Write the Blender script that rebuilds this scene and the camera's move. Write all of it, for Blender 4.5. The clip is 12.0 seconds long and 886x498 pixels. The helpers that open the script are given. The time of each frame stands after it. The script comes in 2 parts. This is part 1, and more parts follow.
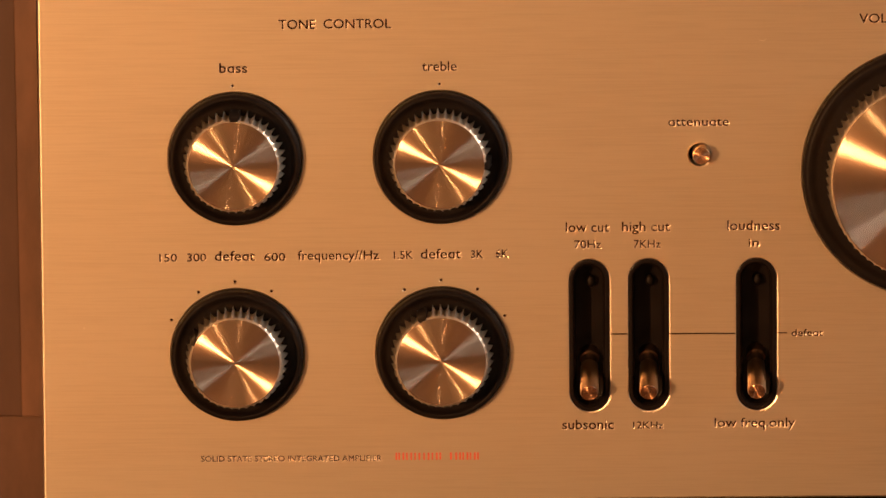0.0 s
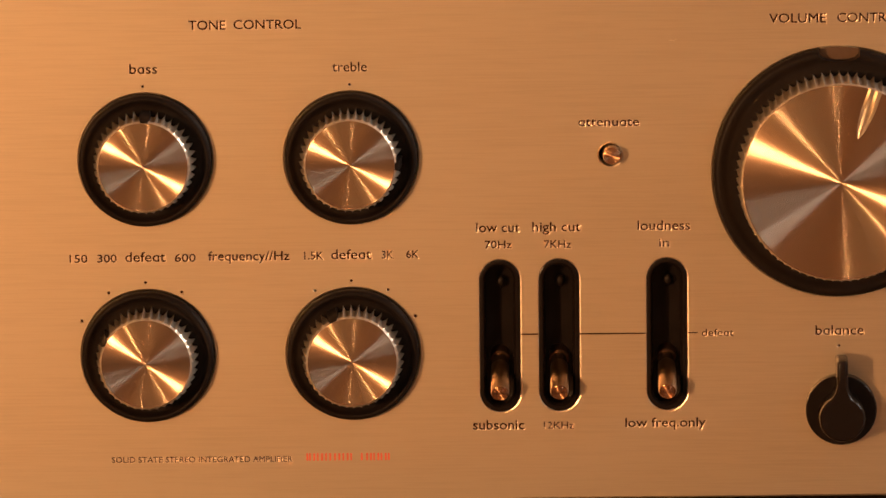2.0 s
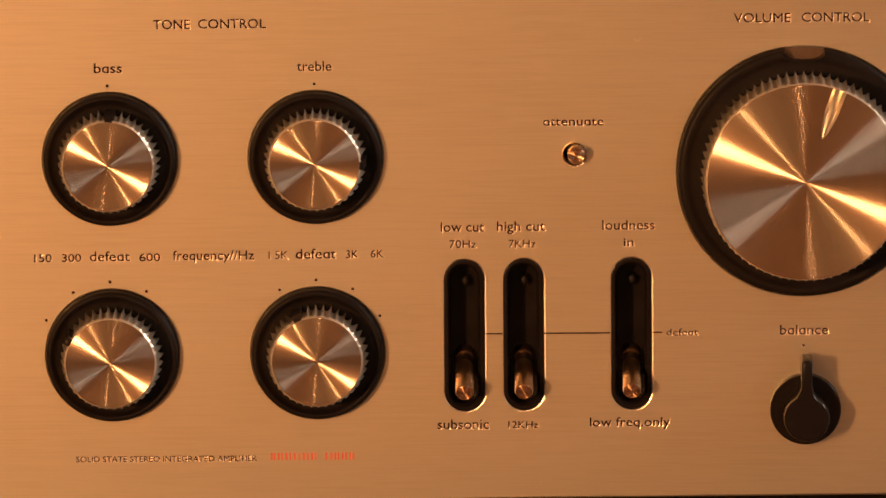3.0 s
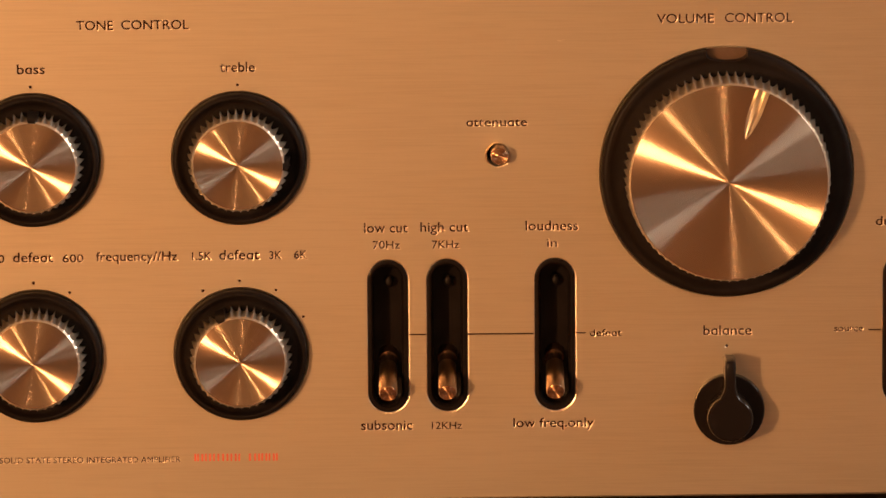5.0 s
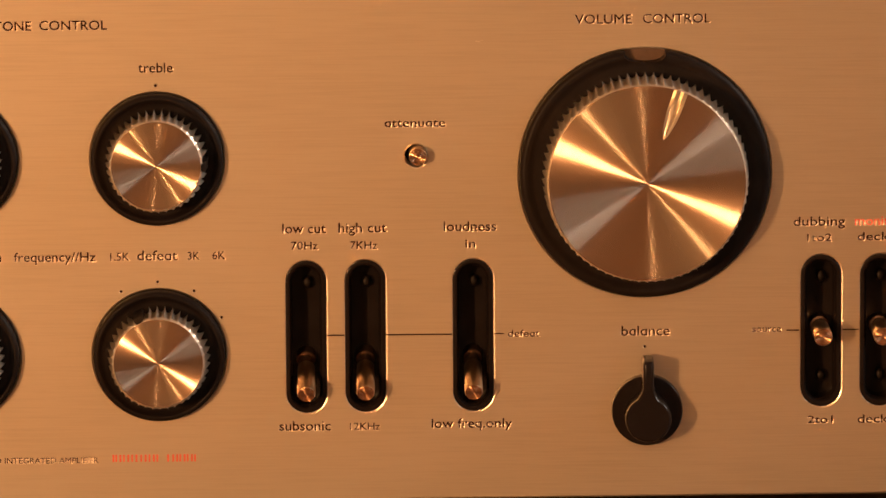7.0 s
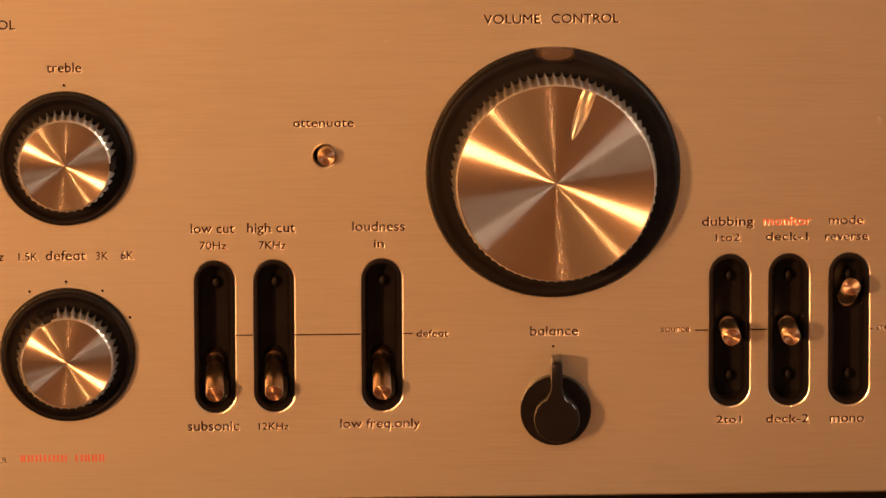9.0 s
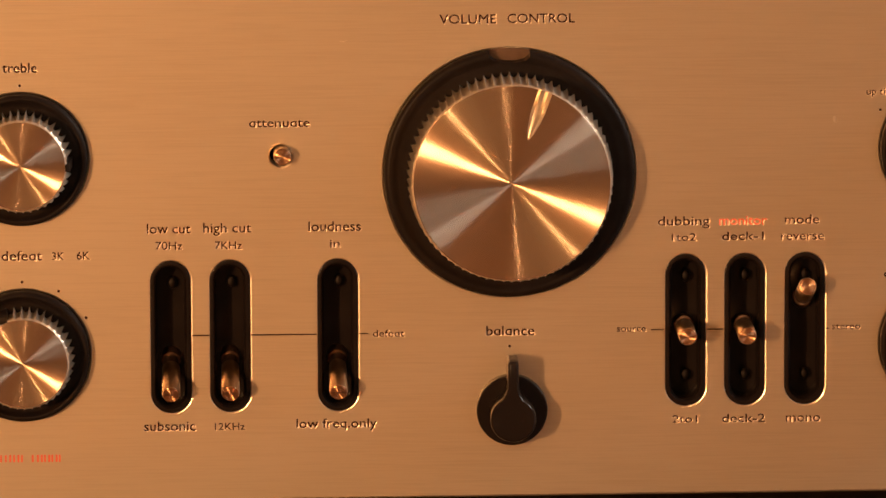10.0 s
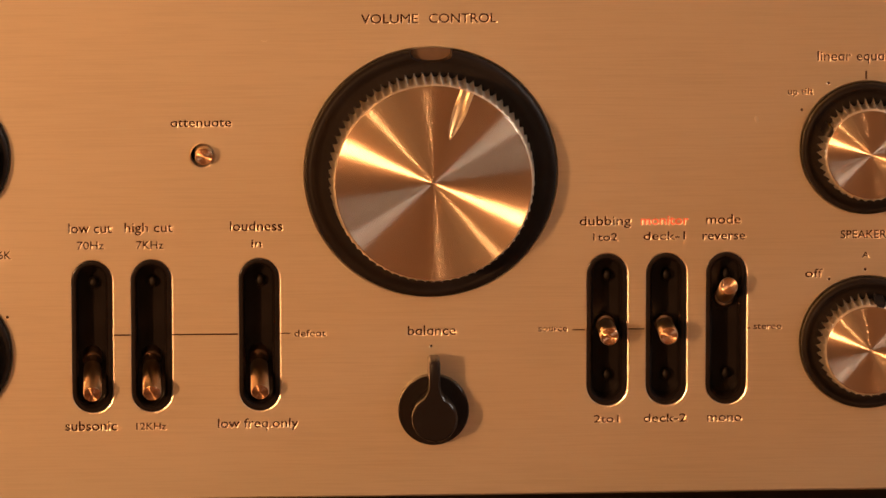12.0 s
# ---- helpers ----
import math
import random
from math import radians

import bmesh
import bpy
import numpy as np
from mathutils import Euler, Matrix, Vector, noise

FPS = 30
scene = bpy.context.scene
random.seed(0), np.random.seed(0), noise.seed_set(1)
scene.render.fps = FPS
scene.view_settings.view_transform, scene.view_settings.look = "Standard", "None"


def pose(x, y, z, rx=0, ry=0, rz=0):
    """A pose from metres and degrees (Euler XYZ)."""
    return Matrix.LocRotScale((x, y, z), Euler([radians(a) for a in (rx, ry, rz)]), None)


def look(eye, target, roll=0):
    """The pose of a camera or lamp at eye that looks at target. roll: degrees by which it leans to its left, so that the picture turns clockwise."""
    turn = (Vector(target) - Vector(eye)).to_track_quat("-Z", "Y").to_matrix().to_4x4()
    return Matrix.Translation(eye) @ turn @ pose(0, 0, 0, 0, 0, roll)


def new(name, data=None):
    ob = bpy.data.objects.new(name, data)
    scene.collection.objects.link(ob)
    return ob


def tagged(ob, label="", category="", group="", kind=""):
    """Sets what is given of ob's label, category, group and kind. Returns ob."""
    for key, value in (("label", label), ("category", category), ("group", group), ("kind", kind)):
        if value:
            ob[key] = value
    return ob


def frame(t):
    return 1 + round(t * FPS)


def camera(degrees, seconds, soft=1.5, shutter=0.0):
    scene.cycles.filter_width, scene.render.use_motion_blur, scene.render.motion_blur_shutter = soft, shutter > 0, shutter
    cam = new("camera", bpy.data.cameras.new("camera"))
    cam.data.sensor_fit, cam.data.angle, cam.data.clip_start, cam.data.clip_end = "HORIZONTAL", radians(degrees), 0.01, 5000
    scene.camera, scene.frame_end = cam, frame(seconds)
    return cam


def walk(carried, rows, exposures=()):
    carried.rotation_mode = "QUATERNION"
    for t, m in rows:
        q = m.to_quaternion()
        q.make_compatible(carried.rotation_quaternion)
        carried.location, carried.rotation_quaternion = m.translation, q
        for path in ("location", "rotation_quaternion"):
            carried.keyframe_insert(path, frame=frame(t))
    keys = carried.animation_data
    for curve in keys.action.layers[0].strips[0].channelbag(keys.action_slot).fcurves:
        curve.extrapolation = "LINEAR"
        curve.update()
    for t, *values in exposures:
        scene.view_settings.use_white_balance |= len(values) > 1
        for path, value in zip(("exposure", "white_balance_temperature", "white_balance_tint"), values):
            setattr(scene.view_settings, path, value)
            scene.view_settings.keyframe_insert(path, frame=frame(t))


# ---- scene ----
# The camera stands on a tripod and pans slowly along the front of the amplifier.
BASE = 0.765            # height of the front panel's lower edge
cam = camera(6.7467, 12.0, soft=1.55)
EYE = (-0.0731, -1.8337, BASE + 0.3886)
ROWS = [
    (0.0, 79.9349, 0.5489, 1.3754), (0.5, 79.9312, 0.5739, 1.1504), (1.0, 79.9317, 0.5176, 1.0165),
    (1.5, 79.9291, 0.5341, 0.8233), (2.0, 79.9321, 0.5368, 0.6843), (2.5, 79.9301, 0.4881, 0.5588),
    (3.0, 79.9261, 0.4644, 0.4228), (5.0, 79.9276, 0.4190, -0.1620), (5.5, 79.9311, 0.3764, -0.3048),
    (6.0, 79.9288, 0.3830, -0.4558), (6.5, 79.9287, 0.3409, -0.6161), (8.5, 79.9287, 0.2709, -1.2828),
    (9.0, 79.9260, 0.1957, -1.4637), (9.5, 79.9204, 0.2044, -1.6398), (10.0, 79.9246, 0.1972, -1.8037),
    (10.5, 79.9214, 0.1467, -1.9744), (11.0, 79.9216, 0.1625, -2.1053), (11.5, 79.9212, 0.1414, -2.2502),
    (12.0, 79.9216, 0.0738, -2.3893),
]
walk(cam, [(t, pose(*EYE, rx, ry, rz)) for t, rx, ry, rz in ROWS], [(0.0, 0.17), (6.0, 0.27), (12.0, 0.39)])

# ---- light: faint evening sky, and area lamps set behind openings in unseen walls ----
world = bpy.data.worlds.new("evening_sky")
scene.world = world
world.use_nodes = True
sky = world.node_tree.nodes.new("ShaderNodeTexSky")
sky.sky_type, sky.sun_disc = "NISHITA", False
sky.sun_elevation, sky.sun_rotation = radians(3), radians(210)
world.node_tree.links.new(sky.outputs[0], world.node_tree.nodes["Background"].inputs[0])
world.node_tree.nodes["Background"].inputs[1].default_value = 0.05

WALL_Y, WALL_X = -3.2, -1.0     # inner faces of the wall behind the camera and of the west wall
# place along the wall, centre z, width, height, power in watts, colour
# the first two are placed by the highlights on the turned knobs
SOUTH = [
    (-0.02, 2.62, 0.12, 0.18, 3.6, (1.0, 0.52, 0.22)),
    (2.15, 1.13, 0.70, 1.20, 4.2, (1.0, 0.95, 0.88)),
    # added warm fill, no known source here: turns the knob faces orange
    (-0.42, 1.38, 1.06, 1.00, 1.15, (1.0, 0.42, 0.16)),
]
# sources of unknown kind, placed by the knobs' highlights and shadows
WEST = [
    (-1.68, 0.975, 0.13, 0.175, 34.0, (1.0, 0.465, 0.185)),
    (-2.08, 1.69, 0.075, 0.063, 12.5, (1.0, 0.50, 0.20)),
]
for wall, sources in (("south", SOUTH), ("west", WEST)):
    for along, wz, ww, wh, power, tint in sources:
        lamp = bpy.data.lights.new("fitted_light", "AREA")
        lamp.shape, lamp.size, lamp.size_y, lamp.energy, lamp.color = "RECTANGLE", ww, wh, power, tint
        spot = (along, WALL_Y - 0.02, wz) if wall == "south" else (WALL_X - 0.02, along, wz)
        new("fitted_light", lamp).matrix_world = look(spot, (0.0, 0.0, BASE + 0.06))
# daylight from a high window at the side
SIDE = (2.6, -0.35, 2.3, 1.1, 0.8)   # x, y, z, width, height
lamp = bpy.data.lights.new("side_window_light", "AREA")
lamp.shape, lamp.size, lamp.size_y, lamp.energy, lamp.color = "RECTANGLE", SIDE[3], SIDE[4], 52.0, (1.0, 0.93, 0.86)
new("side_window_light", lamp).matrix_world = pose(SIDE[0] + 0.02, SIDE[1], SIDE[2], 0, 90, 0)


# ---- materials ----
def material(name):
    m = bpy.data.materials.new(name)
    m.use_nodes = True
    nt = m.node_tree
    nt.nodes.clear()
    out = nt.nodes.new("ShaderNodeOutputMaterial")
    return m, nt, out


def node(nt, kind, **values):
    n = nt.nodes.new(kind)
    for k, v in values.items():
        n.inputs[k.replace("_", " ")].default_value = v
    return n


def streaks(nt, scale, detail=4.0, source="Object"):
    """Noise stretched by the given scale for each axis."""
    co = nt.nodes.new("ShaderNodeTexCoord")
    mp = nt.nodes.new("ShaderNodeMapping")
    mp.inputs["Scale"].default_value = scale
    nz = node(nt, "ShaderNodeTexNoise", Scale=1.0, Detail=detail, Roughness=0.6)
    nt.links.new(co.outputs[source], mp.inputs["Vector"])
    nt.links.new(mp.outputs[0], nz.inputs["Vector"])
    return nz.outputs["Fac"]


def ramp(nt, fac, stops):
    r = nt.nodes.new("ShaderNodeValToRGB")
    r.color_ramp.elements[0].position, r.color_ramp.elements[0].color = stops[0][0], (*stops[0][1], 1)
    r.color_ramp.elements[1].position, r.color_ramp.elements[1].color = stops[-1][0], (*stops[-1][1], 1)
    for p, c in stops[1:-1]:
        r.color_ramp.elements.new(p).color = (*c, 1)
    nt.links.new(fac, r.inputs[0])
    return r.outputs[0]


def bump(nt, height, strength, distance):
    b = node(nt, "ShaderNodeBump", Strength=strength, Distance=distance)
    nt.links.new(height, b.inputs["Height"])
    return b.outputs[0]


def mix_shader(nt, fac, a, b):
    m = nt.nodes.new("ShaderNodeMixShader")
    m.inputs[0].default_value = fac
    nt.links.new(a, m.inputs[1])
    nt.links.new(b, m.inputs[2])
    return m.outputs[0]


def brushed_panel():
    """Champagne anodised aluminium, brushed from side to side."""
    m, nt, out = material("brushed_champagne_aluminium")
    fine = streaks(nt, (55.0, 2200.0, 1.0), 4.0)
    broad = streaks(nt, (12.0, 700.0, 1.0), 6.0)
    both = nt.nodes.new("ShaderNodeMath")
    both.operation = "MULTIPLY_ADD"
    both.inputs[1].default_value = 0.35
    nt.links.new(broad, both.inputs[0])
    nt.links.new(fine, both.inputs[2])
    clouds = streaks(nt, (14.0, 45.0, 1.0), 5.0)
    stained = nt.nodes.new("ShaderNodeMath")
    stained.operation = "MULTIPLY_ADD"
    stained.inputs[1].default_value = 0.5
    nt.links.new(clouds, stained.inputs[0])
    nt.links.new(both.outputs[0], stained.inputs[2])
    col = ramp(nt, stained.outputs[0], [(0.68, (0.675, 0.58, 0.44)), (1.02, (0.735, 0.638, 0.492))])
    tan = nt.nodes.new("ShaderNodeTangent")
    tan.direction_type, tan.axis = "RADIAL", "Y"
    gloss = node(nt, "ShaderNodeBsdfAnisotropic", Roughness=0.42, Anisotropy=0.1)
    sheen = node(nt, "ShaderNodeBsdfAnisotropic", Roughness=0.38, Anisotropy=0.65)
    dull = node(nt, "ShaderNodeBsdfDiffuse", Roughness=0.5)
    nrm = bump(nt, fine, 0.07, 0.0001)
    for s in (gloss, sheen, dull):
        nt.links.new(col, s.inputs["Color"])
        nt.links.new(nrm, s.inputs["Normal"])
    for s in (gloss, sheen):
        nt.links.new(tan.outputs[0], s.inputs["Tangent"])
    metal = mix_shader(nt, 0.14, gloss.outputs[0], sheen.outputs[0])
    nt.links.new(mix_shader(nt, 0.07, metal, dull.outputs[0]), out.inputs[0])
    return m


def turned_metal(name, sharp_tint, soft_tint):
    """Aluminium face turned on a lathe: fine circular grooves."""
    m, nt, out = material(name)
    tan = nt.nodes.new("ShaderNodeTangent")
    tan.direction_type, tan.axis = "RADIAL", "Z"
    sharp = node(nt, "ShaderNodeBsdfAnisotropic", Color=sharp_tint, Roughness=0.27, Anisotropy=0.84)
    soft = node(nt, "ShaderNodeBsdfAnisotropic", Color=soft_tint, Roughness=0.5, Anisotropy=0.72)
    for s in (sharp, soft):
        nt.links.new(tan.outputs[0], s.inputs["Tangent"])
    nt.links.new(mix_shader(nt, 0.30, sharp.outputs[0], soft.outputs[0]), out.inputs[0])
    return m


def plain_metal(name, color, rough, grain=0.0, metallic=1.0):
    m, nt, out = material(name)
    s = node(nt, "ShaderNodeBsdfPrincipled", Metallic=metallic, Roughness=rough)
    nz = streaks(nt, (900.0, 900.0, 900.0), 3.0)
    nt.links.new(ramp(nt, nz, [(0.25, tuple(c * 0.85 for c in color)), (0.8, color)]), s.inputs["Base Color"])
    if grain:
        nt.links.new(bump(nt, nz, grain, 0.0002), s.inputs["Normal"])
    nt.links.new(s.outputs[0], out.inputs[0])
    return m


def plastic(name, color, rough, grain=0.15, gloss=0.2):
    m, nt, out = material(name)
    s = node(nt, "ShaderNodeBsdfPrincipled", Roughness=rough, Specular_IOR_Level=gloss)
    nz = streaks(nt, (1400.0, 1400.0, 1400.0), 4.0)
    dust = streaks(nt, (120.0, 120.0, 120.0), 6.0)
    nt.links.new(ramp(nt, dust, [(0.45, color), (0.85, tuple(c * 1.4 + 0.003 for c in color))]), s.inputs["Base Color"])
    nt.links.new(bump(nt, nz, grain, 0.0002), s.inputs["Normal"])
    nt.links.new(s.outputs[0], out.inputs[0])
    return m


def paint(name, color):
    m, nt, out = material(name)
    s = node(nt, "ShaderNodeBsdfPrincipled", Roughness=0.7, Specular_IOR_Level=0.1)
    nz = streaks(nt, (2500.0, 2500.0, 2500.0), 3.0)
    nt.links.new(ramp(nt, nz, [(0.3, color), (0.9, tuple(min(1, c * 1.5 + 0.01) for c in color))]), s.inputs["Base Color"])
    nt.links.new(s.outputs[0], out.inputs[0])
    return m


def wood(name, dark, light, scale):
    m, nt, out = material(name)
    s = node(nt, "ShaderNodeBsdfPrincipled", Roughness=0.45)
    a = streaks(nt, scale, 6.0)
    nt.links.new(ramp(nt, a, [(0.3, dark), (0.7, light)]), s.inputs["Base Color"])
    nt.links.new(bump(nt, a, 0.15, 0.001), s.inputs["Normal"])
    nt.links.new(s.outputs[0], out.inputs[0])
    return m


def plaster(name, dark, light):
    m, nt, out = material(name)
    s = node(nt, "ShaderNodeBsdfPrincipled", Roughness=0.9)
    a = streaks(nt, (3.0, 3.0, 3.0), 8.0)
    b = streaks(nt, (90.0, 90.0, 90.0), 4.0)
    nt.links.new(ramp(nt, a, [(0.3, dark), (0.7, light)]), s.inputs["Base Color"])
    nt.links.new(bump(nt, b, 0.2, 0.003), s.inputs["Normal"])
    nt.links.new(s.outputs[0], out.inputs[0])
    return m


PANEL = brushed_panel()
# the orange soft tint paints in the warm room's reflection
TURNED = turned_metal("turned_aluminium", (0.87, 0.73, 0.56, 1), (0.72, 0.47, 0.29, 1))
TIP = turned_metal("turned_copper", (0.84, 0.52, 0.31, 1), (0.72, 0.40, 0.22, 1))
CUT = plain_metal("cut_aluminium_edge", (0.92, 0.82, 0.66), 0.34)
EDGE = plain_metal("engraved_aluminium", (0.95, 0.84, 0.66), 0.42)
FLUTED = plain_metal("fluted_aluminium", (0.92, 0.83, 0.70), 0.32, 0.0, 0.74)
SATIN = plain_metal("satin_gold_metal", (0.66, 0.49, 0.33), 0.3)
GLINT_METAL = plain_metal("glint_bump_metal", (0.030, 0.026, 0.024), 0.55)
BRONZE = plain_metal("dark_bronze", (0.22, 0.15, 0.11), 0.42)
BLACK = plastic("black_plastic", (0.011, 0.008, 0.007), 0.45, 0.15, 0.12)
GLOSSY = plastic("glossy_black_plastic", (0.014, 0.0105, 0.0095), 0.22, 0.05)
PIT = plastic("black_recess", (0.010, 0.009, 0.009), 0.6)
INK = paint("dark_brown_ink", (0.032, 0.012, 0.006))
RED = paint("red_ink", (0.80, 0.17, 0.11))
WALNUT = wood("walnut_veneer", (0.10, 0.046, 0.024), (0.22, 0.105, 0.056), (80.0, 80.0, 28.0))
WALNUT_DARK = wood("walnut_darker", (0.065, 0.026, 0.013), (0.115, 0.050, 0.026), (80.0, 80.0, 24.0))
RAIL = wood("walnut_rail", (0.075, 0.033, 0.017), (0.17, 0.078, 0.041), (80.0, 80.0, 28.0))
TABLE = wood("dark_table_wood", (0.05, 0.025, 0.013), (0.11, 0.055, 0.03), (3.0, 50.0, 50.0))
# tints of the unseen room, chosen to turn dark reflections orange
WALL = plaster("warm_plaster", (0.40, 0.27, 0.17), (0.48, 0.33, 0.21))
CEIL = plaster("ochre_plaster", (0.38, 0.24, 0.14), (0.46, 0.30, 0.18))
BOARDS = wood("floor_wood", (0.20, 0.10, 0.045), (0.34, 0.18, 0.085), (2.0, 30.0, 2.0))

# ---- mesh helpers; small parts are shaped in millimetres, local z pointing out of the panel ----
MM = 0.001


def finish(bm, name, mats, scale=1.0, smooth=None):
    bmesh.ops.recalc_face_normals(bm, faces=bm.faces[:])
    if scale != 1.0:
        bmesh.ops.scale(bm, vec=(scale,) * 3, verts=bm.verts[:])
    if smooth is not None:
        for f in bm.faces:
            f.smooth = True
        for e in bm.edges:
            e.smooth = len(e.link_faces) == 2 and e.calc_face_angle(0) < radians(smooth)
    me = bpy.data.meshes.new(name)
    bm.to_mesh(me)
    bm.free()
    for m in mats if isinstance(mats, (list, tuple)) else [mats]:
        me.materials.append(m)
    return me


def child(name, me, parent, m=None, label=""):
    ob = new(name, me)
    ob.parent = parent
    ob.matrix_local = m if m is not None else Matrix()
    return tagged(ob, label)


def box(bm, x0, x1, y0, y1, z0, z1, bevel=0.0, segments=2):
    made = bmesh.ops.create_cube(bm, size=1.0)["verts"]
    for v in made:
        v.co = ((x0 + x1) / 2 + v.co.x * (x1 - x0), (y0 + y1) / 2 + v.co.y * (y1 - y0), (z0 + z1) / 2 + v.co.z * (z1 - z0))
    if bevel:
        edges = list({e for v in made for e in v.link_edges})
        bmesh.ops.bevel(bm, geom=edges, offset=bevel, segments=segments, affect="EDGES", profile=0.5)


def lathe(bm, profile, seg=64, closed_top=True, closed_bottom=True, shape=None):
    """Rings of (radius, height); shape(angle, radius) may alter the radius."""
    rings = []
    for r, z in profile:
        ring = []
        for i in range(seg):
            a = 2 * math.pi * i / seg
            q = shape(i, r, z) if shape else r
            ring.append(bm.verts.new((q * math.cos(a), q * math.sin(a), z)))
        rings.append(ring)
    for lo, hi in zip(rings, rings[1:]):
        for i in range(seg):
            j = (i + 1) % seg
            bm.faces.new((lo[i], lo[j], hi[j], hi[i]))
    if closed_top:
        bm.faces.new(rings[-1])
    if closed_bottom:
        bm.faces.new(rings[0][::-1])
    return rings


def stadium(half_w, half_h, n=16):
    """Outline of an upright slot with round ends."""
    k = half_h - half_w
    pts = []
    for i in range(n + 1):
        a = math.pi * i / n
        pts.append((half_w * math.cos(a), k + half_w * math.sin(a)))
    for i in range(n + 1):
        a = math.pi + math.pi * i / n
        pts.append((half_w * math.cos(a), -k + half_w * math.sin(a)))
    return pts


def loft(bm, outlines, cap_start=True, cap_end=True):
    """Outlines: lists of (x, y) with a height each, all of one length."""
    rings = [[bm.verts.new((x, y, z)) for x, y in pts] for pts, z in outlines]
    for lo, hi in zip(rings, rings[1:]):
        n = len(lo)
        for i in range(n):
            j = (i + 1) % n
            bm.faces.new((lo[i], lo[j], hi[j], hi[i]))
    if cap_start:
        bm.faces.new(rings[0][::-1])
    if cap_end:
        bm.faces.new(rings[-1])
    return rings


def shift(rings, x, y):
    for ring in rings:
        for v in ring:
            v.co.x += x
            v.co.y += y


def glyph_curve(words):
    """Outlines of the words in the built-in font, with a round single-storey a as on the panel."""
    def outlines(body):
        cu = bpy.data.curves.new("words", "FONT")
        cu.body, cu.size = body, 1.0
        ob = new("words", cu)
        res = ob.to_curve(bpy.context.evaluated_depsgraph_get()).copy()
        ob.to_curve_clear()
        bpy.data.objects.remove(ob)
        bpy.data.curves.remove(cu)
        return res
    res = outlines(words.replace("a", "d"))
    k = 0
    for c in words:
        if c == " ":
            continue
        one = outlines("d" if c == "a" else c)
        count = len(one.splines)
        bpy.data.curves.remove(one)
        if c == "a":
            # the stem stops at the height of the bowl
            for sp in res.splines[k:k + count]:
                for p in sp.bezier_points:
                    if p.co.y > 0.5:
                        p.handle_left_type = p.handle_right_type = "VECTOR"
                        p.co.y = 0.45
        k += count
    res.dimensions, res.fill_mode, res.resolution_u = "2D", "BOTH", 3
    return res


def text_mesh(words, left, right, base, size, bevel=0.0, grow=0.0, weight=0.008):
    """Built-in font, fitted between left and right, in millimetres. With a bevel: a tapered cutter for engraving."""
    cu = glyph_curve(words)
    cu.offset = 0.008
    ob = new("words", cu)
    dg = bpy.context.evaluated_depsgraph_get()
    me = bpy.data.meshes.new_from_object(ob.evaluated_get(dg))
    xs = [v.co.x for v in me.vertices]
    bpy.data.meshes.remove(me)
    lo, hi = min(xs), max(xs)
    sx = (right - left) / (hi - lo)
    cu.offset = weight + grow / size
    if bevel:
        cu.extrude, cu.bevel_depth, cu.bevel_resolution = bevel / size, bevel / size, 0
    dg.update()
    dg = bpy.context.evaluated_depsgraph_get()
    me = bpy.data.meshes.new_from_object(ob.evaluated_get(dg))
    for v in me.vertices:
        v.co = (left + (v.co.x - lo) * sx, base + v.co.y * size, v.co.z * size)
    bpy.data.objects.remove(ob)
    bpy.data.curves.remove(cu)
    return me


def carve(me, cutter_bm, mats, name):
    """The mesh minus a cutter."""
    cut_me = bpy.data.meshes.new("cutter")
    bmesh.ops.recalc_face_normals(cutter_bm, faces=cutter_bm.faces[:])
    cutter_bm.to_mesh(cut_me)
    cutter_bm.free()
    for m in mats:
        cut_me.materials.append(m)
    a, b = new("solid", me), new("cutter", cut_me)
    mod = a.modifiers.new("cut", "BOOLEAN")
    mod.operation, mod.solver, mod.object, mod.use_self, mod.material_mode = "DIFFERENCE", "EXACT", b, True, "TRANSFER"
    dg = bpy.context.evaluated_depsgraph_get()
    dg.update()
    res = bpy.data.meshes.new_from_object(a.evaluated_get(dg))
    res.name = name
    bpy.data.objects.remove(a)
    bpy.data.objects.remove(b)
    bpy.data.meshes.remove(cut_me)
    return res


def front(x, z, out=0.0, spin=0.0):
    """A pose on the front panel: millimetres across, up and out; local z points out."""
    return pose(x * MM, -out * MM, z * MM, 90) @ pose(0, 0, 0, 0, 0, spin)


# ---- the room: out of view, tinted warm to colour the metal's reflections ----
def pierced(name, openings, a0, a1, place):
    """A wall with openings; place(bm, along0, along1, z0, z1) adds one block of it."""
    cuts = sorted({a0, a1, *(w[0] + s * w[2] / 2 for w in openings for s in (-1, 1))})
    zs = sorted({0.0, 2.9, *(w[1] + s * w[3] / 2 for w in openings for s in (-1, 1))})
    bm = bmesh.new()
    for x0, x1 in zip(cuts, cuts[1:]):
        for z0, z1 in zip(zs, zs[1:]):
            cx, cz = (x0 + x1) / 2, (z0 + z1) / 2
            if not any(abs(cx - w[0]) < w[2] / 2 and abs(cz - w[1]) < w[3] / 2 for w in openings):
                place(bm, x0, x1, z0, z1)
    bmesh.ops.remove_doubles(bm, verts=bm.verts[:], dist=1e-5)
    return tagged(new(name, finish(bm, name, WALL)), "unseen warm plaster wall with openings for the lights", "wall", kind="structure")


def room():
    west = WALL_X - 0.2
    bm = bmesh.new()
    box(bm, west, 2.8, -3.4, 1.2, -0.1, 0.0)
    tagged(new("floor", finish(bm, "floor", BOARDS)), "unseen brown wooden floor tinted to warm reflections", "floor", kind="structure")
    bm = bmesh.new()
    box(bm, west, 2.8, -3.4, 1.2, 2.9, 3.0)
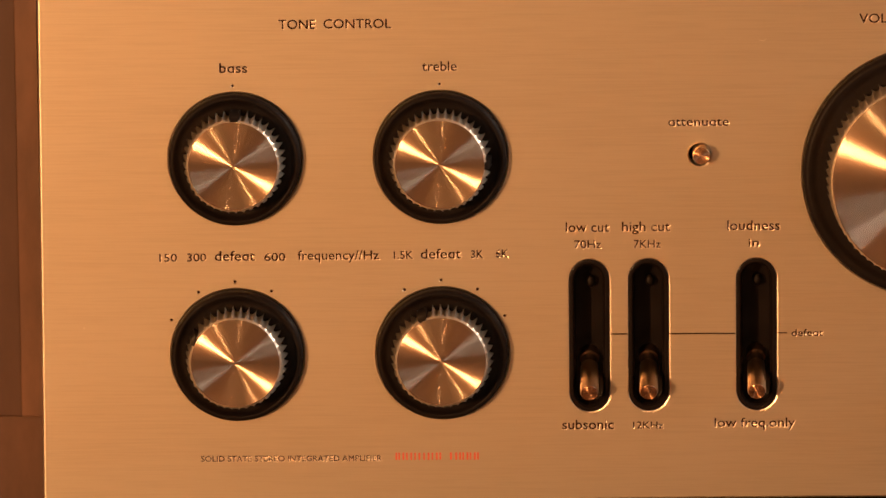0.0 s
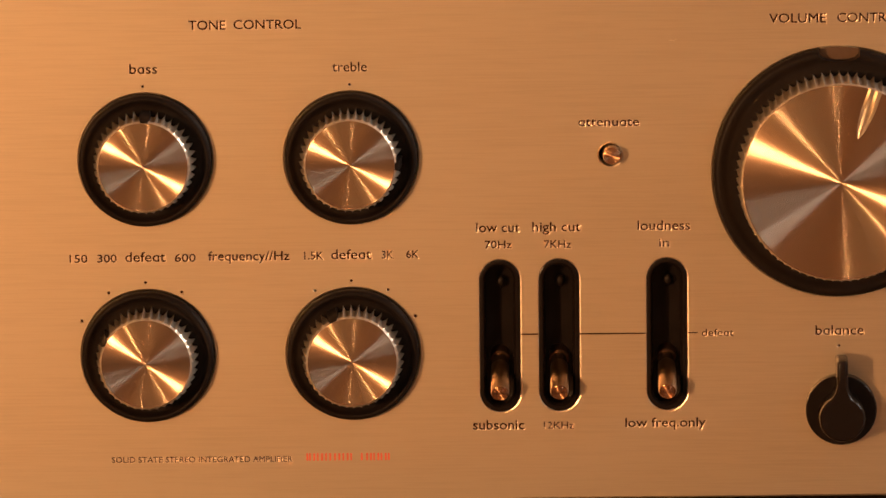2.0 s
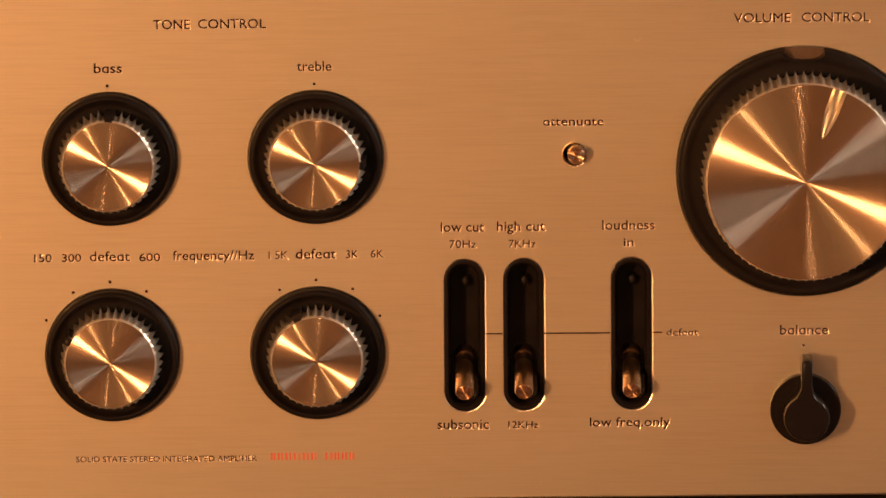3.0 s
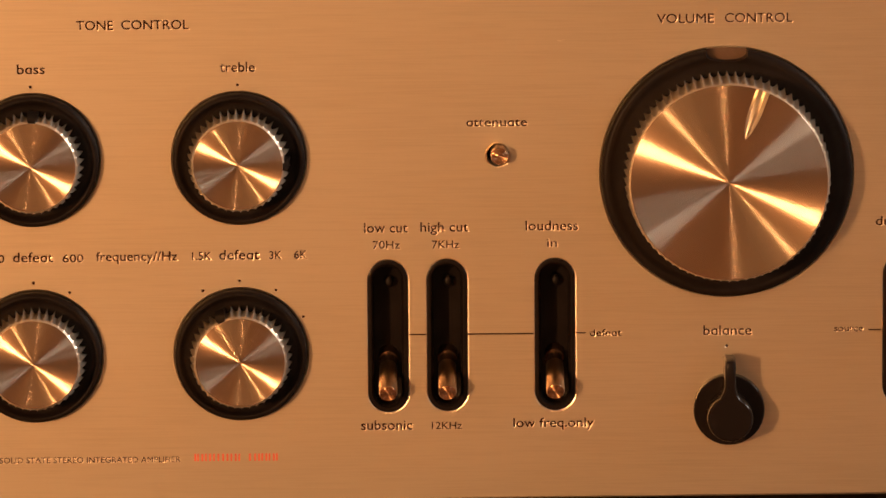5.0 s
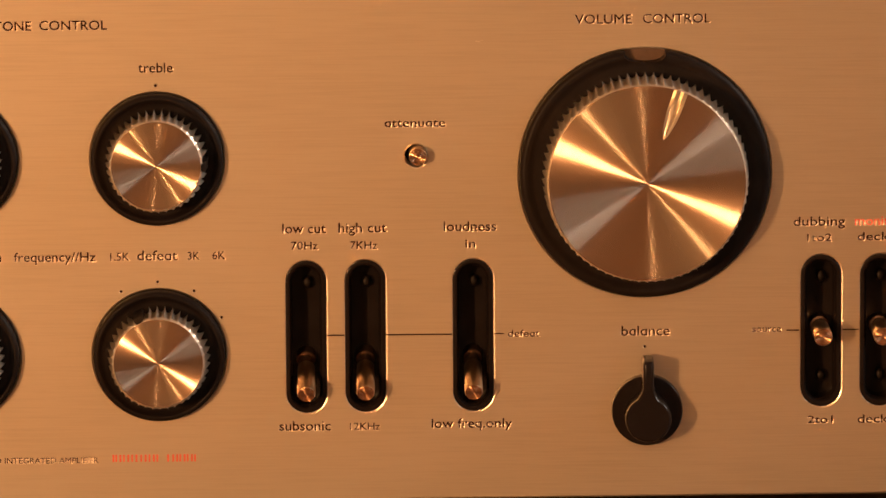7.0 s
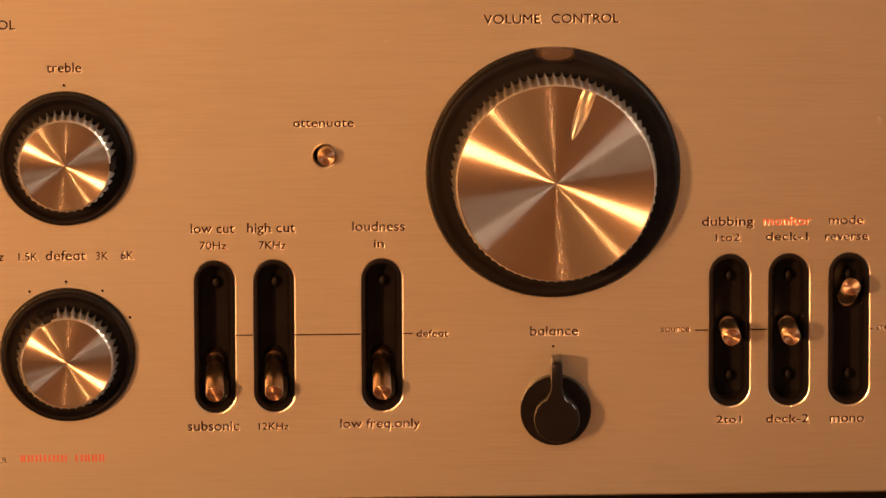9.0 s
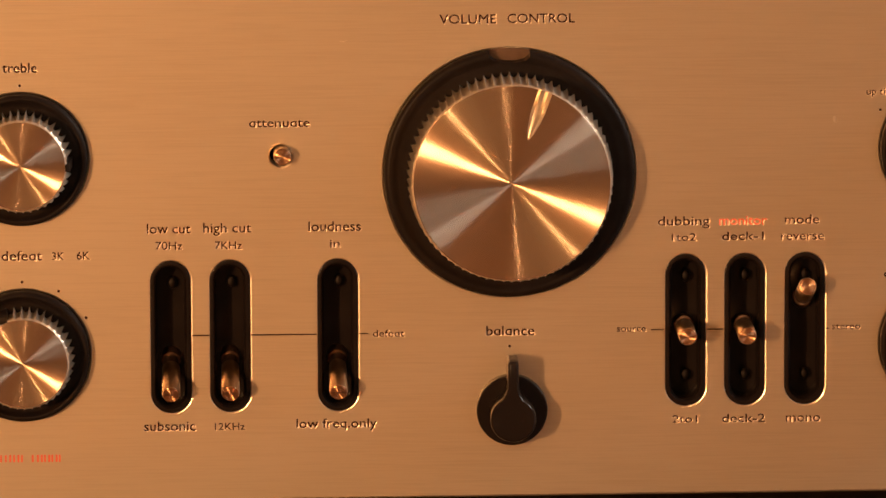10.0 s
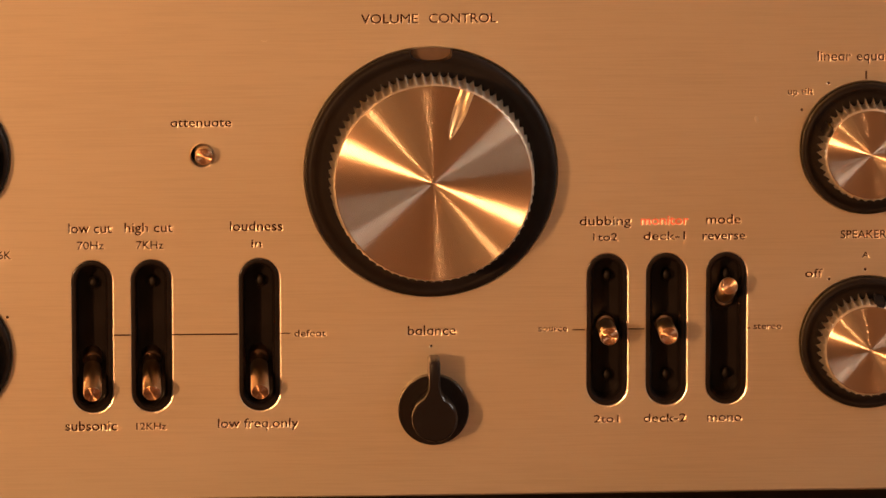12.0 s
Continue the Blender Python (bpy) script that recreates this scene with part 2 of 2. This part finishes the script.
    tagged(new("ceiling", finish(bm, "ceiling", CEIL)), "unseen plaster ceiling tinted ochre to warm reflections", "ceiling", kind="structure")
    bm = bmesh.new()
    box(bm, west, 2.8, 1.0, 1.2, 0, 2.9)
    tagged(new("wall_north", finish(bm, "wall_north", WALL)), "unseen warm plaster wall", "wall", kind="structure")
    pierced("wall_south", SOUTH, west, 2.8, lambda bm, a, b, z0, z1: box(bm, a, b, WALL_Y - 0.2, WALL_Y, z0, z1))
    pierced("wall_west", WEST, WALL_Y, 1.0, lambda bm, a, b, z0, z1: box(bm, west, WALL_X, a, b, z0, z1))
    pierced("wall_east", [(SIDE[1], SIDE[2], SIDE[3], SIDE[4])], WALL_Y, 1.0, lambda bm, a, b, z0, z1: box(bm, 2.6, 2.8, a, b, z0, z1))


room()


def table():
    top = BASE - 0.012
    root = tagged(new("table"), "dark brown wooden table under the amplifier", "table")
    root.location = (0, 0.2, 0)
    bm = bmesh.new()
    box(bm, -0.6, 0.6, -0.24, 0.24, top - 0.035, top, 0.003)
    child("tabletop", finish(bm, "tabletop", TABLE), root)
    bm = bmesh.new()
    box(bm, -0.03, 0.03, -0.03, 0.03, 0, top - 0.035, 0.003)
    leg = finish(bm, "leg", TABLE)
    for sx in (-1, 1):
        for sy in (-1, 1):
            child("leg", leg, root, pose(sx * 0.55, sy * 0.19, 0))


table()

# ---- the amplifier ----
AMP = tagged(new("amplifier"), "vintage amplifier with brushed champagne front and walnut case", "amplifier")
AMP.location = (0, 0, BASE)
LEFT, RIGHT, TOP = -220.2, 220.2, 128.0

# column x, row z of the large and small knobs; turn of the pointer notch in degrees from upright, clockwise
SMALL = [(-171.5, 86.0, 2), (-120.6, 86.15, 92), (-171.6, 36.65, -62), (-120.6, 36.85, -24), (108.3, 87.1, -62), (108.5, 38.05, 12)]
VOLUME = (0.0, 81.75)
SLOTS = [(-84.15, 41.0, -1), (-69.45, 41.15, -1), (-42.7, 41.2, -1), (43.7, 41.65, 0), (58.45, 41.7, 0), (73.4, 41.8, 1)]
ATTENUATE = (-56.55, 86.35)
BALANCE = (0.45, 22.3)
# words, left, right, baseline, size of the type
BIG, CAPS, MID, SMALLTYPE = 3.5, 3.3, 2.85, 2.5
WORDS = [
    ("TONE", -160.3, -151.2, 118.35, CAPS), ("CONTROL", -149.2, -132.5, 118.45, CAPS),
    ("VOLUME", -17.2, -3.1, 119.03, CAPS), ("CONTROL", -0.4, 16.3, 119.1, CAPS),
    ("bass", -175.1, -168.2, 107.5, BIG), ("treble", -125.0, -116.4, 107.7, BIG),
    ("150", -190.7, -186.3, 60.2, MID), ("300", -183.8, -179.0, 60.22, MID), ("defeat", -176.9, -166.9, 60.35, BIG),
    ("600", -164.6, -159.4, 60.25, MID), ("frequency//Hz", -156.3, -136.1, 60.5, 3.3),
    ("1.5K", -132.5, -127.7, 60.6, MID), ("defeat", -125.8, -115.8, 60.65, BIG), ("3K", -113.3, -110.3, 60.7, MID), ("6K", -107.2, -104.0, 60.78, MID),
    ("SOLID STATE STEREO INTEGRATED AMPLIFIER", -181.1, -136.0, 9.48, 2.05),
    ("attenuate", -64.3, -49.3, 93.6, 3.1),
    ("low cut", -89.8, -79.0, 67.15, BIG), ("70Hz", -87.7, -81.0, 63.05, MID),
    ("high cut", -75.88, -63.93, 67.26, 3.46), ("7KHz", -73.0, -66.3, 63.05, MID),
    ("loudness", -49.8, -36.8, 67.4, BIG), ("in", -44.5, -42.0, 63.25, 3.0),
    ("defeat", -34.0, -26.1, 40.62, 2.5),
    ("subsonic", -91.0, -78.2, 17.3, BIG), ("12KHz", -73.4, -65.9, 17.4, 2.55), ("low freq.only", -53.1, -33.1, 17.72, 3.3),
    ("balance", -5.8, 6.2, 40.7, BIG),
    ("dubbing", 36.9, 49.7, 68.05, 3.3), ("1to2", 40.3, 46.4, 64.15, 2.7), ("deck-1", 52.8, 63.2, 64.25, 3.0),
    ("mode", 68.4, 77.0, 68.22, 3.3), ("reverse", 67.5, 78.2, 64.18, 3.2),
    ("source", 26.7, 33.9, 41.35, 2.4), ("stereo", 80.3, 87.4, 41.45, 2.4),
    ("2to1", 40.6, 46.8, 18.15, 2.7), ("deck-2", 53.0, 63.7, 18.15, 3.0), ("mono", 68.9, 77.5, 18.15, 3.3),
    ("linear", 95.8, 104.2, 108.9, BIG), ("equalizer", 105.5, 118.8, 108.9, BIG), ("up tilt", 88.5, 94.8, 100.45, 2.5),
    ("SPEAKERS", 101.9, 114.6, 64.25, 2.9), ("A", 107.2, 109.1, 59.3, 2.2), ("off", 93.1, 97.5, 54.5, 3.0),
]
RED_WORDS = [("monitor", 52.1, 64.0, 68.1, 3.3)]
DOTS = [(-171.9, 104.25), (-120.75, 104.4), (-171.95, 55.05), (-181.1, 52.45), (-163.0, 52.6), (-187.9, 45.5), (-120.85, 55.2),
        (-129.9, 52.8), (-111.8, 52.85), (-105.1, 46.1), (0.0, 37.92), (98.6, 103.25), (92.0, 96.65), (99.1, 54.0), (108.1, 56.35)]
# engraved lines: x0, x1, z0, z1
LINES = [(-78.8, -74.7, 41.22, 41.5), (-64.3, -48.0, 41.24, 41.52), (-37.4, -35.0, 41.34, 41.6), (35.2, 38.3, 41.6, 41.86),
         (49.1, 53.1, 41.64, 41.9), (78.8, 79.5, 41.6, 41.9), (107.75, 108.1, 104.2, 106.3)]
ENGRAVE, WEIGHT, STEP_X, STEP_Z = 0.13, 0.008, 8.137, 7.213


def depth_of(size):
    return ENGRAVE * min(1.0, size / 3.0)


def letter_cutter(bm, word, weight):
    words, x0, x1, z, size = word
    deep = depth_of(size)
    letters = text_mesh(words, x0, x1, z, size, deep, 0.0, weight)
    # the widest section lies just above the surface
    letters.transform(Matrix.Translation((0, 0, deep * 1.08)))
    one = bmesh.new()
    one.from_mesh(letters)
    bmesh.ops.remove_doubles(one, verts=one.verts[:], dist=1e-4)
    one.to_mesh(letters)
    one.free()
    bm.from_mesh(letters)
    bpy.data.meshes.remove(letters)


def front_panel():
    bm = bmesh.new()
    box(bm, LEFT, RIGHT, 0.0, TOP, -5.0, 0.0, 0.6, 3)
    # split into small fields, so that the cuts stay clean
    for k in range(1, 55):
        bmesh.ops.bisect_plane(bm, geom=bm.verts[:] + bm.edges[:] + bm.faces[:], plane_co=(LEFT + k * STEP_X, 0, 0), plane_no=(1, 0, 0))
    for k in range(1, 18):
        bmesh.ops.bisect_plane(bm, geom=bm.verts[:] + bm.edges[:] + bm.faces[:], plane_co=(0, k * STEP_Z, 0), plane_no=(0, 1, 0))
    for f in bm.faces:
        f.normal_update()
        f.material_index = 0 if max(abs(c) for c in f.normal) > 0.99 else 2
    for v in bm.verts:
        x, z = v.co.x, v.co.y
        v.co.x += 0.0054 * (z - 63)
        if z < 10:
            v.co.y += 0.0048 * (x - 50)
    me = finish(bm, "front_panel", [PANEL, CUT, EDGE])
    # holes with a small chamfer, right through the plate
    cut = bmesh.new()
    rounds = [(x, z, 16.45, 96) for x, z, _ in SMALL] + [(*VOLUME, 31.15, 128), (*ATTENUATE, 2.8, 40), (*BALANCE, 7.6, 64)]
    for x, z, r, seg in rounds:
        rings = lathe(cut, [(r, -8.0), (r, -0.22), (r + 0.06, -0.13), (r + 0.58, 0.06)], seg)
        shift(rings, x, z)
    for x, z, _ in SLOTS:
        rings = loft(cut, [(stadium(4.95, 19.2), -8.0), (stadium(4.95, 19.2), -0.2), (stadium(5.0, 19.25), -0.11), (stadium(5.42, 19.67), 0.04)])
        shift(rings, x + 0.17, z - 0.06)
    for f in cut.faces:
        f.material_index = 1
    me = carve(me, cut, [PANEL, CUT], "front_panel")
    # engraved letters, lines and dots
    cut = bmesh.new()
    for word in WORDS + RED_WORDS:
        letter_cutter(cut, word, WEIGHT)
    for x0, x1, z0, z1 in LINES:
        w = 0.12
        loft(cut, [([(x0, z0), (x1, z0), (x1, z1), (x0, z1)], -0.15), ([(x0 - w, z0 - w), (x1 + w, z0 - w), (x1 + w, z1 + w), (x0 - w, z1 + w)], 0.1)])
    for x, z in DOTS:
        shift(lathe(cut, [(0.36, -0.5), (0.36, -0.12), (0.6, 0.1)], 14), x, z)
    for f in cut.faces:
        f.material_index = 1
    me = carve(me, cut, [PANEL, EDGE], "front_panel")
    me.transform(Matrix.Scale(MM, 4))
    ob = child("front_panel", me, AMP, front(0, 0), "brushed champagne aluminium front panel with engraved lettering")
    return ob


panel = front_panel()


def lettering():
    for words, x0, x1, z, size in WORDS + RED_WORDS:
        deep = depth_of(size)
        me = text_mesh(words, x0, x1, z, size, 0.0, deep * 0.15)
        red = (words, x0, x1, z, size) in RED_WORDS
        me.materials.clear()
        me.materials.append(RED if red else INK)
        me.transform(Matrix.Translation((0, 0, -deep * 0.7)))
        me.transform(Matrix.Scale(MM, 4))
        me.name = "lettering"
        child("lettering", me, panel, label='%s engraved word "%s"' % ("red" if red else "dark", words))
    for x0, x1, z0, z1 in LINES:
        bm = bmesh.new()
        bm.faces.new([bm.verts.new(p) for p in ((x0, z0, -0.13), (x1, z0, -0.13), (x1, z1, -0.13), (x0, z1, -0.13))])
        child("index_line", finish(bm, "index_line", INK, MM), panel)
    for x, z in DOTS:
        bm = bmesh.new()
        lathe(bm, [(0.36, -0.45), (0.36, -0.2)], 14)
        bmesh.ops.translate(bm, vec=(x, z, 0), verts=bm.verts[:])
        child("index_dot", finish(bm, "index_dot", INK, MM), panel)
    # maker's mark: plain red bars
    x = -132.6
    for w in (1.6, 1.8, 1.9, 2.1, 1.9, 1.8, None, 1.2, 0.9, 1.7, 1.7, 1.7):
        if w is None:
            x += 1.6
            continue
        bm = bmesh.new()
        box(bm, x, x + 0.5, 9.7, 11.55, -0.2, 0.03, 0.02)
        if w > 1.4:
            box(bm, x + w - 0.9, x + w - 0.45, 9.7, 11.55, -0.2, 0.03, 0.02)
        child("maker_mark", finish(bm, "maker_mark", RED, MM), panel, label="red bars of the maker's mark")
        x += w * 1.08
    # small dents and scratches that catch the light
    for x, z, w, h, turn in ((80.8, 94.3, 1.1, 2.0, 20), (-41.1, 114.8, 1.6, 0.22, -8), (-209.7, 43.5, 0.4, 0.4, 0), (-40.2, 115.1, 0.7, 0.2, 10)):
        bm = bmesh.new()
        rings = lathe(bm, [(0.5, 0.01), (0.25, 0.05)], 10, closed_bottom=False)
        for ring in rings:
            for v in ring:
                v.co.x, v.co.y = v.co.x * w, v.co.y * h
        bmesh.ops.rotate(bm, cent=(0, 0, 0), matrix=Matrix.Rotation(radians(turn), 3, "Z"), verts=bm.verts[:])
        shift(rings, x, z)
        child("scratch", finish(bm, "scratch", CUT, MM), panel, label="small bright scratch")


lettering()


# ---- knobs ----
def fluted(bm, teeth, rings):
    """A body with pointed flutes; rings of (tip radius, root radius, height)."""
    wave = (0.0, 0.02, 0.12, 0.42, 1.0, 0.42, 0.12, 0.02)
    table = {z: (tip, root) for tip, root, z in rings}

    def shape(i, r, z):
        tip, root = table[z]
        return root + (tip - root) * wave[i % 8]
    lathe(bm, [(tip, z) for tip, root, z in rings], teeth * 8, closed_top=False, closed_bottom=False, shape=shape)


def small_knob_meshes():
    bm = bmesh.new()
    lathe(bm, [(16.3, -2.5), (16.4, 1.8), (16.35, 2.6), (16.1, 3.15), (15.7, 3.45), (15.35, 3.5), (15.0, 3.35), (14.7, 2.9), (14.2, 2.3), (13.4, 2.05), (10.5, 2.0)], 96)
    skirt = finish(bm, "skirt", BLACK, MM, 40)
    bm = bmesh.new()
    fluted(bm, 40, [(12.8, 11.15, 1.8), (12.4, 11.15, 6.5), (12.0, 11.15, 9.8), (11.85, 11.2, 10.6), (11.6, 11.4, 11.2), (11.0, 11.0, 11.8)])
    body = finish(bm, "fluted_body", FLUTED, MM, 30)
    bm = bmesh.new()
    lathe(bm, [(11.02, 11.7), (10.98, 11.95), (10.85, 12.0)], 96, closed_bottom=False)
    face = finish(bm, "turned_face", TURNED, MM)
    # black block that stands in for the dark gap in the flutes
    bm = bmesh.new()
    def block(w, y0, y1, z):
        return [(-w, y0), (w, y0), (w, y1), (-w, y1)], z
    loft(bm, [block(1.3, 11.0, 12.7, 2.0), block(1.3, 11.0, 12.15, 9.5), block(1.2, 10.9, 11.8, 10.9), block(0.9, 10.8, 11.3, 11.75)])
    notch = finish(bm, "notch_block", BLACK, MM, 30)
    return skirt, body, face, notch


SK, BO, FA, NO = small_knob_meshes()
for x, z, turn in SMALL:
    body = child("tone_knob", BO, AMP, front(x, z, 0, -turn), "fluted metal rotary knob")
    child("skirt", SK, body, label="black plastic skirt")
    child("turned_face", FA, body, label="lathe-turned aluminium face")
    child("notch_block", NO, body, label="black block in place of the dark pointer notch")


def volume_knob():
    bm = bmesh.new()
    prof = [(31.0, -2.5), (31.1, 1.1), (31.0, 1.8), (30.65, 2.35), (30.1, 2.65), (29.6, 2.75), (29.1, 2.65), (28.6, 2.4), (28.0, 2.0), (27.4, 1.85), (26.8, 1.8), (23.5, 1.8)]
    lathe(bm, prof, 160)
    me = finish(bm, "skirt", BLACK, 1.0, 40)
    cut = bmesh.new()
    pts = [(-4.6, 34.0), (-4.4, 31.5), (-4.2, 29.3), (-3.4, 28.5), (-2.0, 28.0), (0.0, 27.85), (2.0, 28.0), (3.4, 28.5), (4.2, 29.3), (4.4, 31.5), (4.6, 34.0)]
    pts = [(x * 1.15, y) for x, y in pts]
    loft(cut, [(pts, -6.0), (pts, 0.4), ([(p[0] * 1.12, p[1] - 0.3) for p in pts], 6.0)])
    me = carve(me, cut, [BLACK], "skirt")
    me.transform(Matrix.Scale(MM, 4))
    bm = bmesh.new()
    fluted(bm, 74, [(25.5, 24.2, 1.7), (25.3, 24.2, 8.0), (25.0, 24.2, 14.0), (24.92, 24.3, 15.3), (24.75, 24.5, 15.95), (24.2, 24.2, 16.6)])
    body = child("volume_knob", finish(bm, "fluted_body", FLUTED, MM, 30), AMP, front(*VOLUME), "large fluted metal volume knob")
    child("skirt", me, body, label="black plastic skirt with an index notch")
    bm = bmesh.new()
    fill = [(x * 1.02, min(y, 31.6 - 0.018 * x * x)) for x, y in pts]
    loft(bm, [(fill, -4.5), (fill, -1.3)])
    child("index_plate", finish(bm, "index_plate", BRONZE, MM), panel, pose(VOLUME[0] * MM, VOLUME[1] * MM, 0), "brushed metal seen in the notch of the skirt")
    bm = bmesh.new()
    lathe(bm, [(20.0, 12.0), (24.2, 12.0), (24.22, 16.5), (24.1, 16.95), (23.9, 17.0)], 128)
    face = finish(bm, "turned_face", TURNED)
    # pointer: a tapered groove milled in from the rim
    cut = bmesh.new()
    ring = []
    for k in range(9):
        u = k / 8
        r, w, d = 11.6 + u * 14.5, 0.2 + 1.6 * min(1, u * 2.2) ** 0.6, 0.15 + 2.2 * u
        ring.append([cut.verts.new((s * w, r, z)) for s, z in ((-1.0, 17.6), (-0.95, 17.0 - d * 0.15), (-0.5, 17.0 - d * 0.8), (-0.08, 17.0 - d * 0.4), (0.08, 17.0 - d * 0.4), (0.5, 17.0 - d * 0.8), (0.95, 17.0 - d * 0.15), (1.0, 17.6))])
    for a, b in zip(ring, ring[1:]):
        for i in range(8):
            cut.faces.new((a[i], a[(i + 1) % 8], b[(i + 1) % 8], b[i]))
    cut.faces.new(ring[0])
    cut.faces.new(ring[-1])
    bmesh.ops.rotate(cut, cent=(0, 0, 0), matrix=Matrix.Rotation(radians(-20), 3, "Z"), verts=cut.verts[:])
    for f in cut.faces:
        f.material_index = 1
    face = carve(face, cut, [TURNED, CUT], "turned_face")
    face.transform(Matrix.Scale(MM, 4))
    child("turned_face", face, body, label="lathe-turned aluminium face with a milled pointer groove")


volume_knob()


def balance_knob():
    bm = bmesh.new()
    lathe(bm, [(8.75, 0.03), (8.85, 3.0), (8.75, 3.4), (8.5, 3.6), (7.4, 3.6), (5.0, 3.6)], 72)
    body = child("balance_knob", finish(bm, "skirt", GLOSSY, MM, 30), AMP, front(*BALANCE), "black plastic pointer knob")

    def outline(grow):
        r, w, tip = 5.6 + grow, 1.25 + grow, 13.8 + grow
        pts = []
        for i in range(33):                       # round part, open towards the pointer
            a = radians(90 + 26 + (360 - 52) * i / 32)
            pts.append((r * math.cos(a), r * math.sin(a) - 0.7))
        flare = [(1.75, 5.75), (1.4, 6.6), (1.27, 7.6)]
        right = [(x + grow, y) for x, y in flare] + [(w, tip - 0.5), (w - 0.4, tip)]
        return pts + right + [(-x, y) for x, y in reversed(right)]
    bm = bmesh.new()
    loft(bm, [(outline(0.2), 3.2), (outline(0.15), 6.5), (outline(0.1), 11.2), (outline(-0.1), 11.75), (outline(-0.45), 12.0)])
    child("pointer_grip", finish(bm, "pointer_grip", GLOSSY, MM, 35), body, label="glossy black pointer grip")


balance_knob()


# ---- lever switches ----
def switch_meshes():
    bm = bmesh.new()
    loft(bm, [(stadium(4.6, 18.9), -9.0), (stadium(4.6, 18.9), -0.3), (stadium(5.0, 19.2), 0.01), (stadium(4.95, 19.15), 0.12), (stadium(4.7, 18.9), 0.22), (stadium(4.0, 18.2), 0.15), (stadium(3.45, 17.6), -0.6), (stadium(3.3, 17.4), -8.0)], True, True)
    bezel = finish(bm, "bezel", GLOSSY, MM, 40)
    bm = bmesh.new()
    lathe(bm, [(1.9, 23.0), (2.15, 23.4), (2.22, 27.0), (2.28, 35.1), (2.12, 35.6)], 32)
    lever = finish(bm, "lever", SATIN, MM, 35)
    # the neck's dark colour paints in the shade on the lever's inner part
    bm = bmesh.new()
    lathe(bm, [(1.5, 12.0), (1.5, 16.8), (1.75, 20.0), (2.0, 21.5), (2.1, 23.3)], 32)
    neck = finish(bm, "neck", BRONZE, MM, 35)
    bm = bmesh.new()
    lathe(bm, [(2.0, 16.8), (2.5, 17.0), (2.5, 19.4), (2.3, 19.8), (1.7, 19.9)], 32)
    collar = finish(bm, "collar", BRONZE, MM, 35)
    bm = bmesh.new()
    lathe(bm, [(2.12, 35.5), (2.05, 35.7), (1.95, 35.75)], 32)
    tip = finish(bm, "turned_tip", TIP, MM)
    # added dome that stands in for a dim reflection inside the slot
    bm = bmesh.new()
    lathe(bm, [(1.3, -8.2), (1.2, -7.6), (0.8, -7.2), (0.3, -7.1)], 20)
    bmesh.ops.scale(bm, vec=(0.9, 1.15, 0.8), verts=bm.verts[:])
    glint_bump = finish(bm, "glint_bump", GLINT_METAL, MM, 40)
    return bezel, lever, tip, glint_bump, neck, collar


BZ, LV, TP, GB, NK, CO = switch_meshes()
for x, z, state in SLOTS:
    sw = child("lever_switch", BZ, AMP, front(x, z), "black slotted switch plate with metal lever")
    lever = child("lever", LV, sw, pose(0, 0.35 * MM, -24.6 * MM, (21.8 if state < 0 else -19.5) * abs(state)), "satin gold metal lever")
    child("turned_tip", TP, lever, label="turned metal tip")
    child("neck", NK, lever, label="neck of the lever, coloured dark in place of shade")
    child("collar", CO, lever, label="dark bronze collar")
    # one dome near each slot end, in place of the reflections there
    for s in (-1, 1):
        child("glint_bump", GB, sw, pose(0.4 * MM, s * 12.6 * MM, 0))


def attenuate_button():
    bm = bmesh.new()
    lathe(bm, [(2.2, -4.0), (2.2, 3.7), (2.1, 3.95)], 40)
    b = child("push_button", finish(bm, "push_button", SATIN, MM, 35), AMP, front(ATTENUATE[0] + 0.4, ATTENUATE[1] + 0.35), "small round metal push button")
    bm = bmesh.new()
    lathe(bm, [(2.1, 3.8), (2.05, 4.0), (1.95, 4.05)], 40)
    child("turned_face", finish(bm, "turned_face", TIP, MM), b)


attenuate_button()


# ---- case ----
def case():
    def slab(name, lim, mat, label="", bevel=0.0002):
        bm = bmesh.new()
        box(bm, *lim, bevel)
        return child(name, finish(bm, name, mat), AMP, label=label)
    slab("chassis", (-0.2195, 0.2195, 0.012, 0.265, 0.0015, 0.126), PIT, "black metal chassis behind the panel", 0.0)
    for s in (-1, 1):
        x0, x1 = sorted((s * 0.2206, s * 0.2262))
        slab("inner_stile", (x0, x1, 0.007, 0.27, 0.0197, 0.131), WALNUT, "walnut strip beside the panel")
        # outer strip, coloured darker than the inner one
        x0, x1 = sorted((s * 0.2262, s * 0.2420))
        slab("case_side", (x0, x1, 0.008, 0.27, 0.0197, 0.1405), WALNUT_DARK, "walnut case side, coloured darker than the inner strip")
        x0, x1 = sorted((s * 0.2206, s * 0.2420))
        slab("base_rail", (x0, x1, 0.009, 0.27, -0.0105, 0.0195), RAIL, "walnut base rail of the case")
    slab("case_top", (-0.2208, 0.2208, 0.012, 0.27, 0.1285, 0.1405), WALNUT, "walnut veneered case top")
    bm = bmesh.new()
    lathe(bm, [(14, -12.0), (15, -10.5), (15, 0.0)], 32)
    foot = finish(bm, "foot", BLACK, MM, 40)
    for x in (-0.18, 0.18):
        for y in (0.05, 0.23):
            child("foot", foot, AMP, pose(x, y, 0.0015))


case()
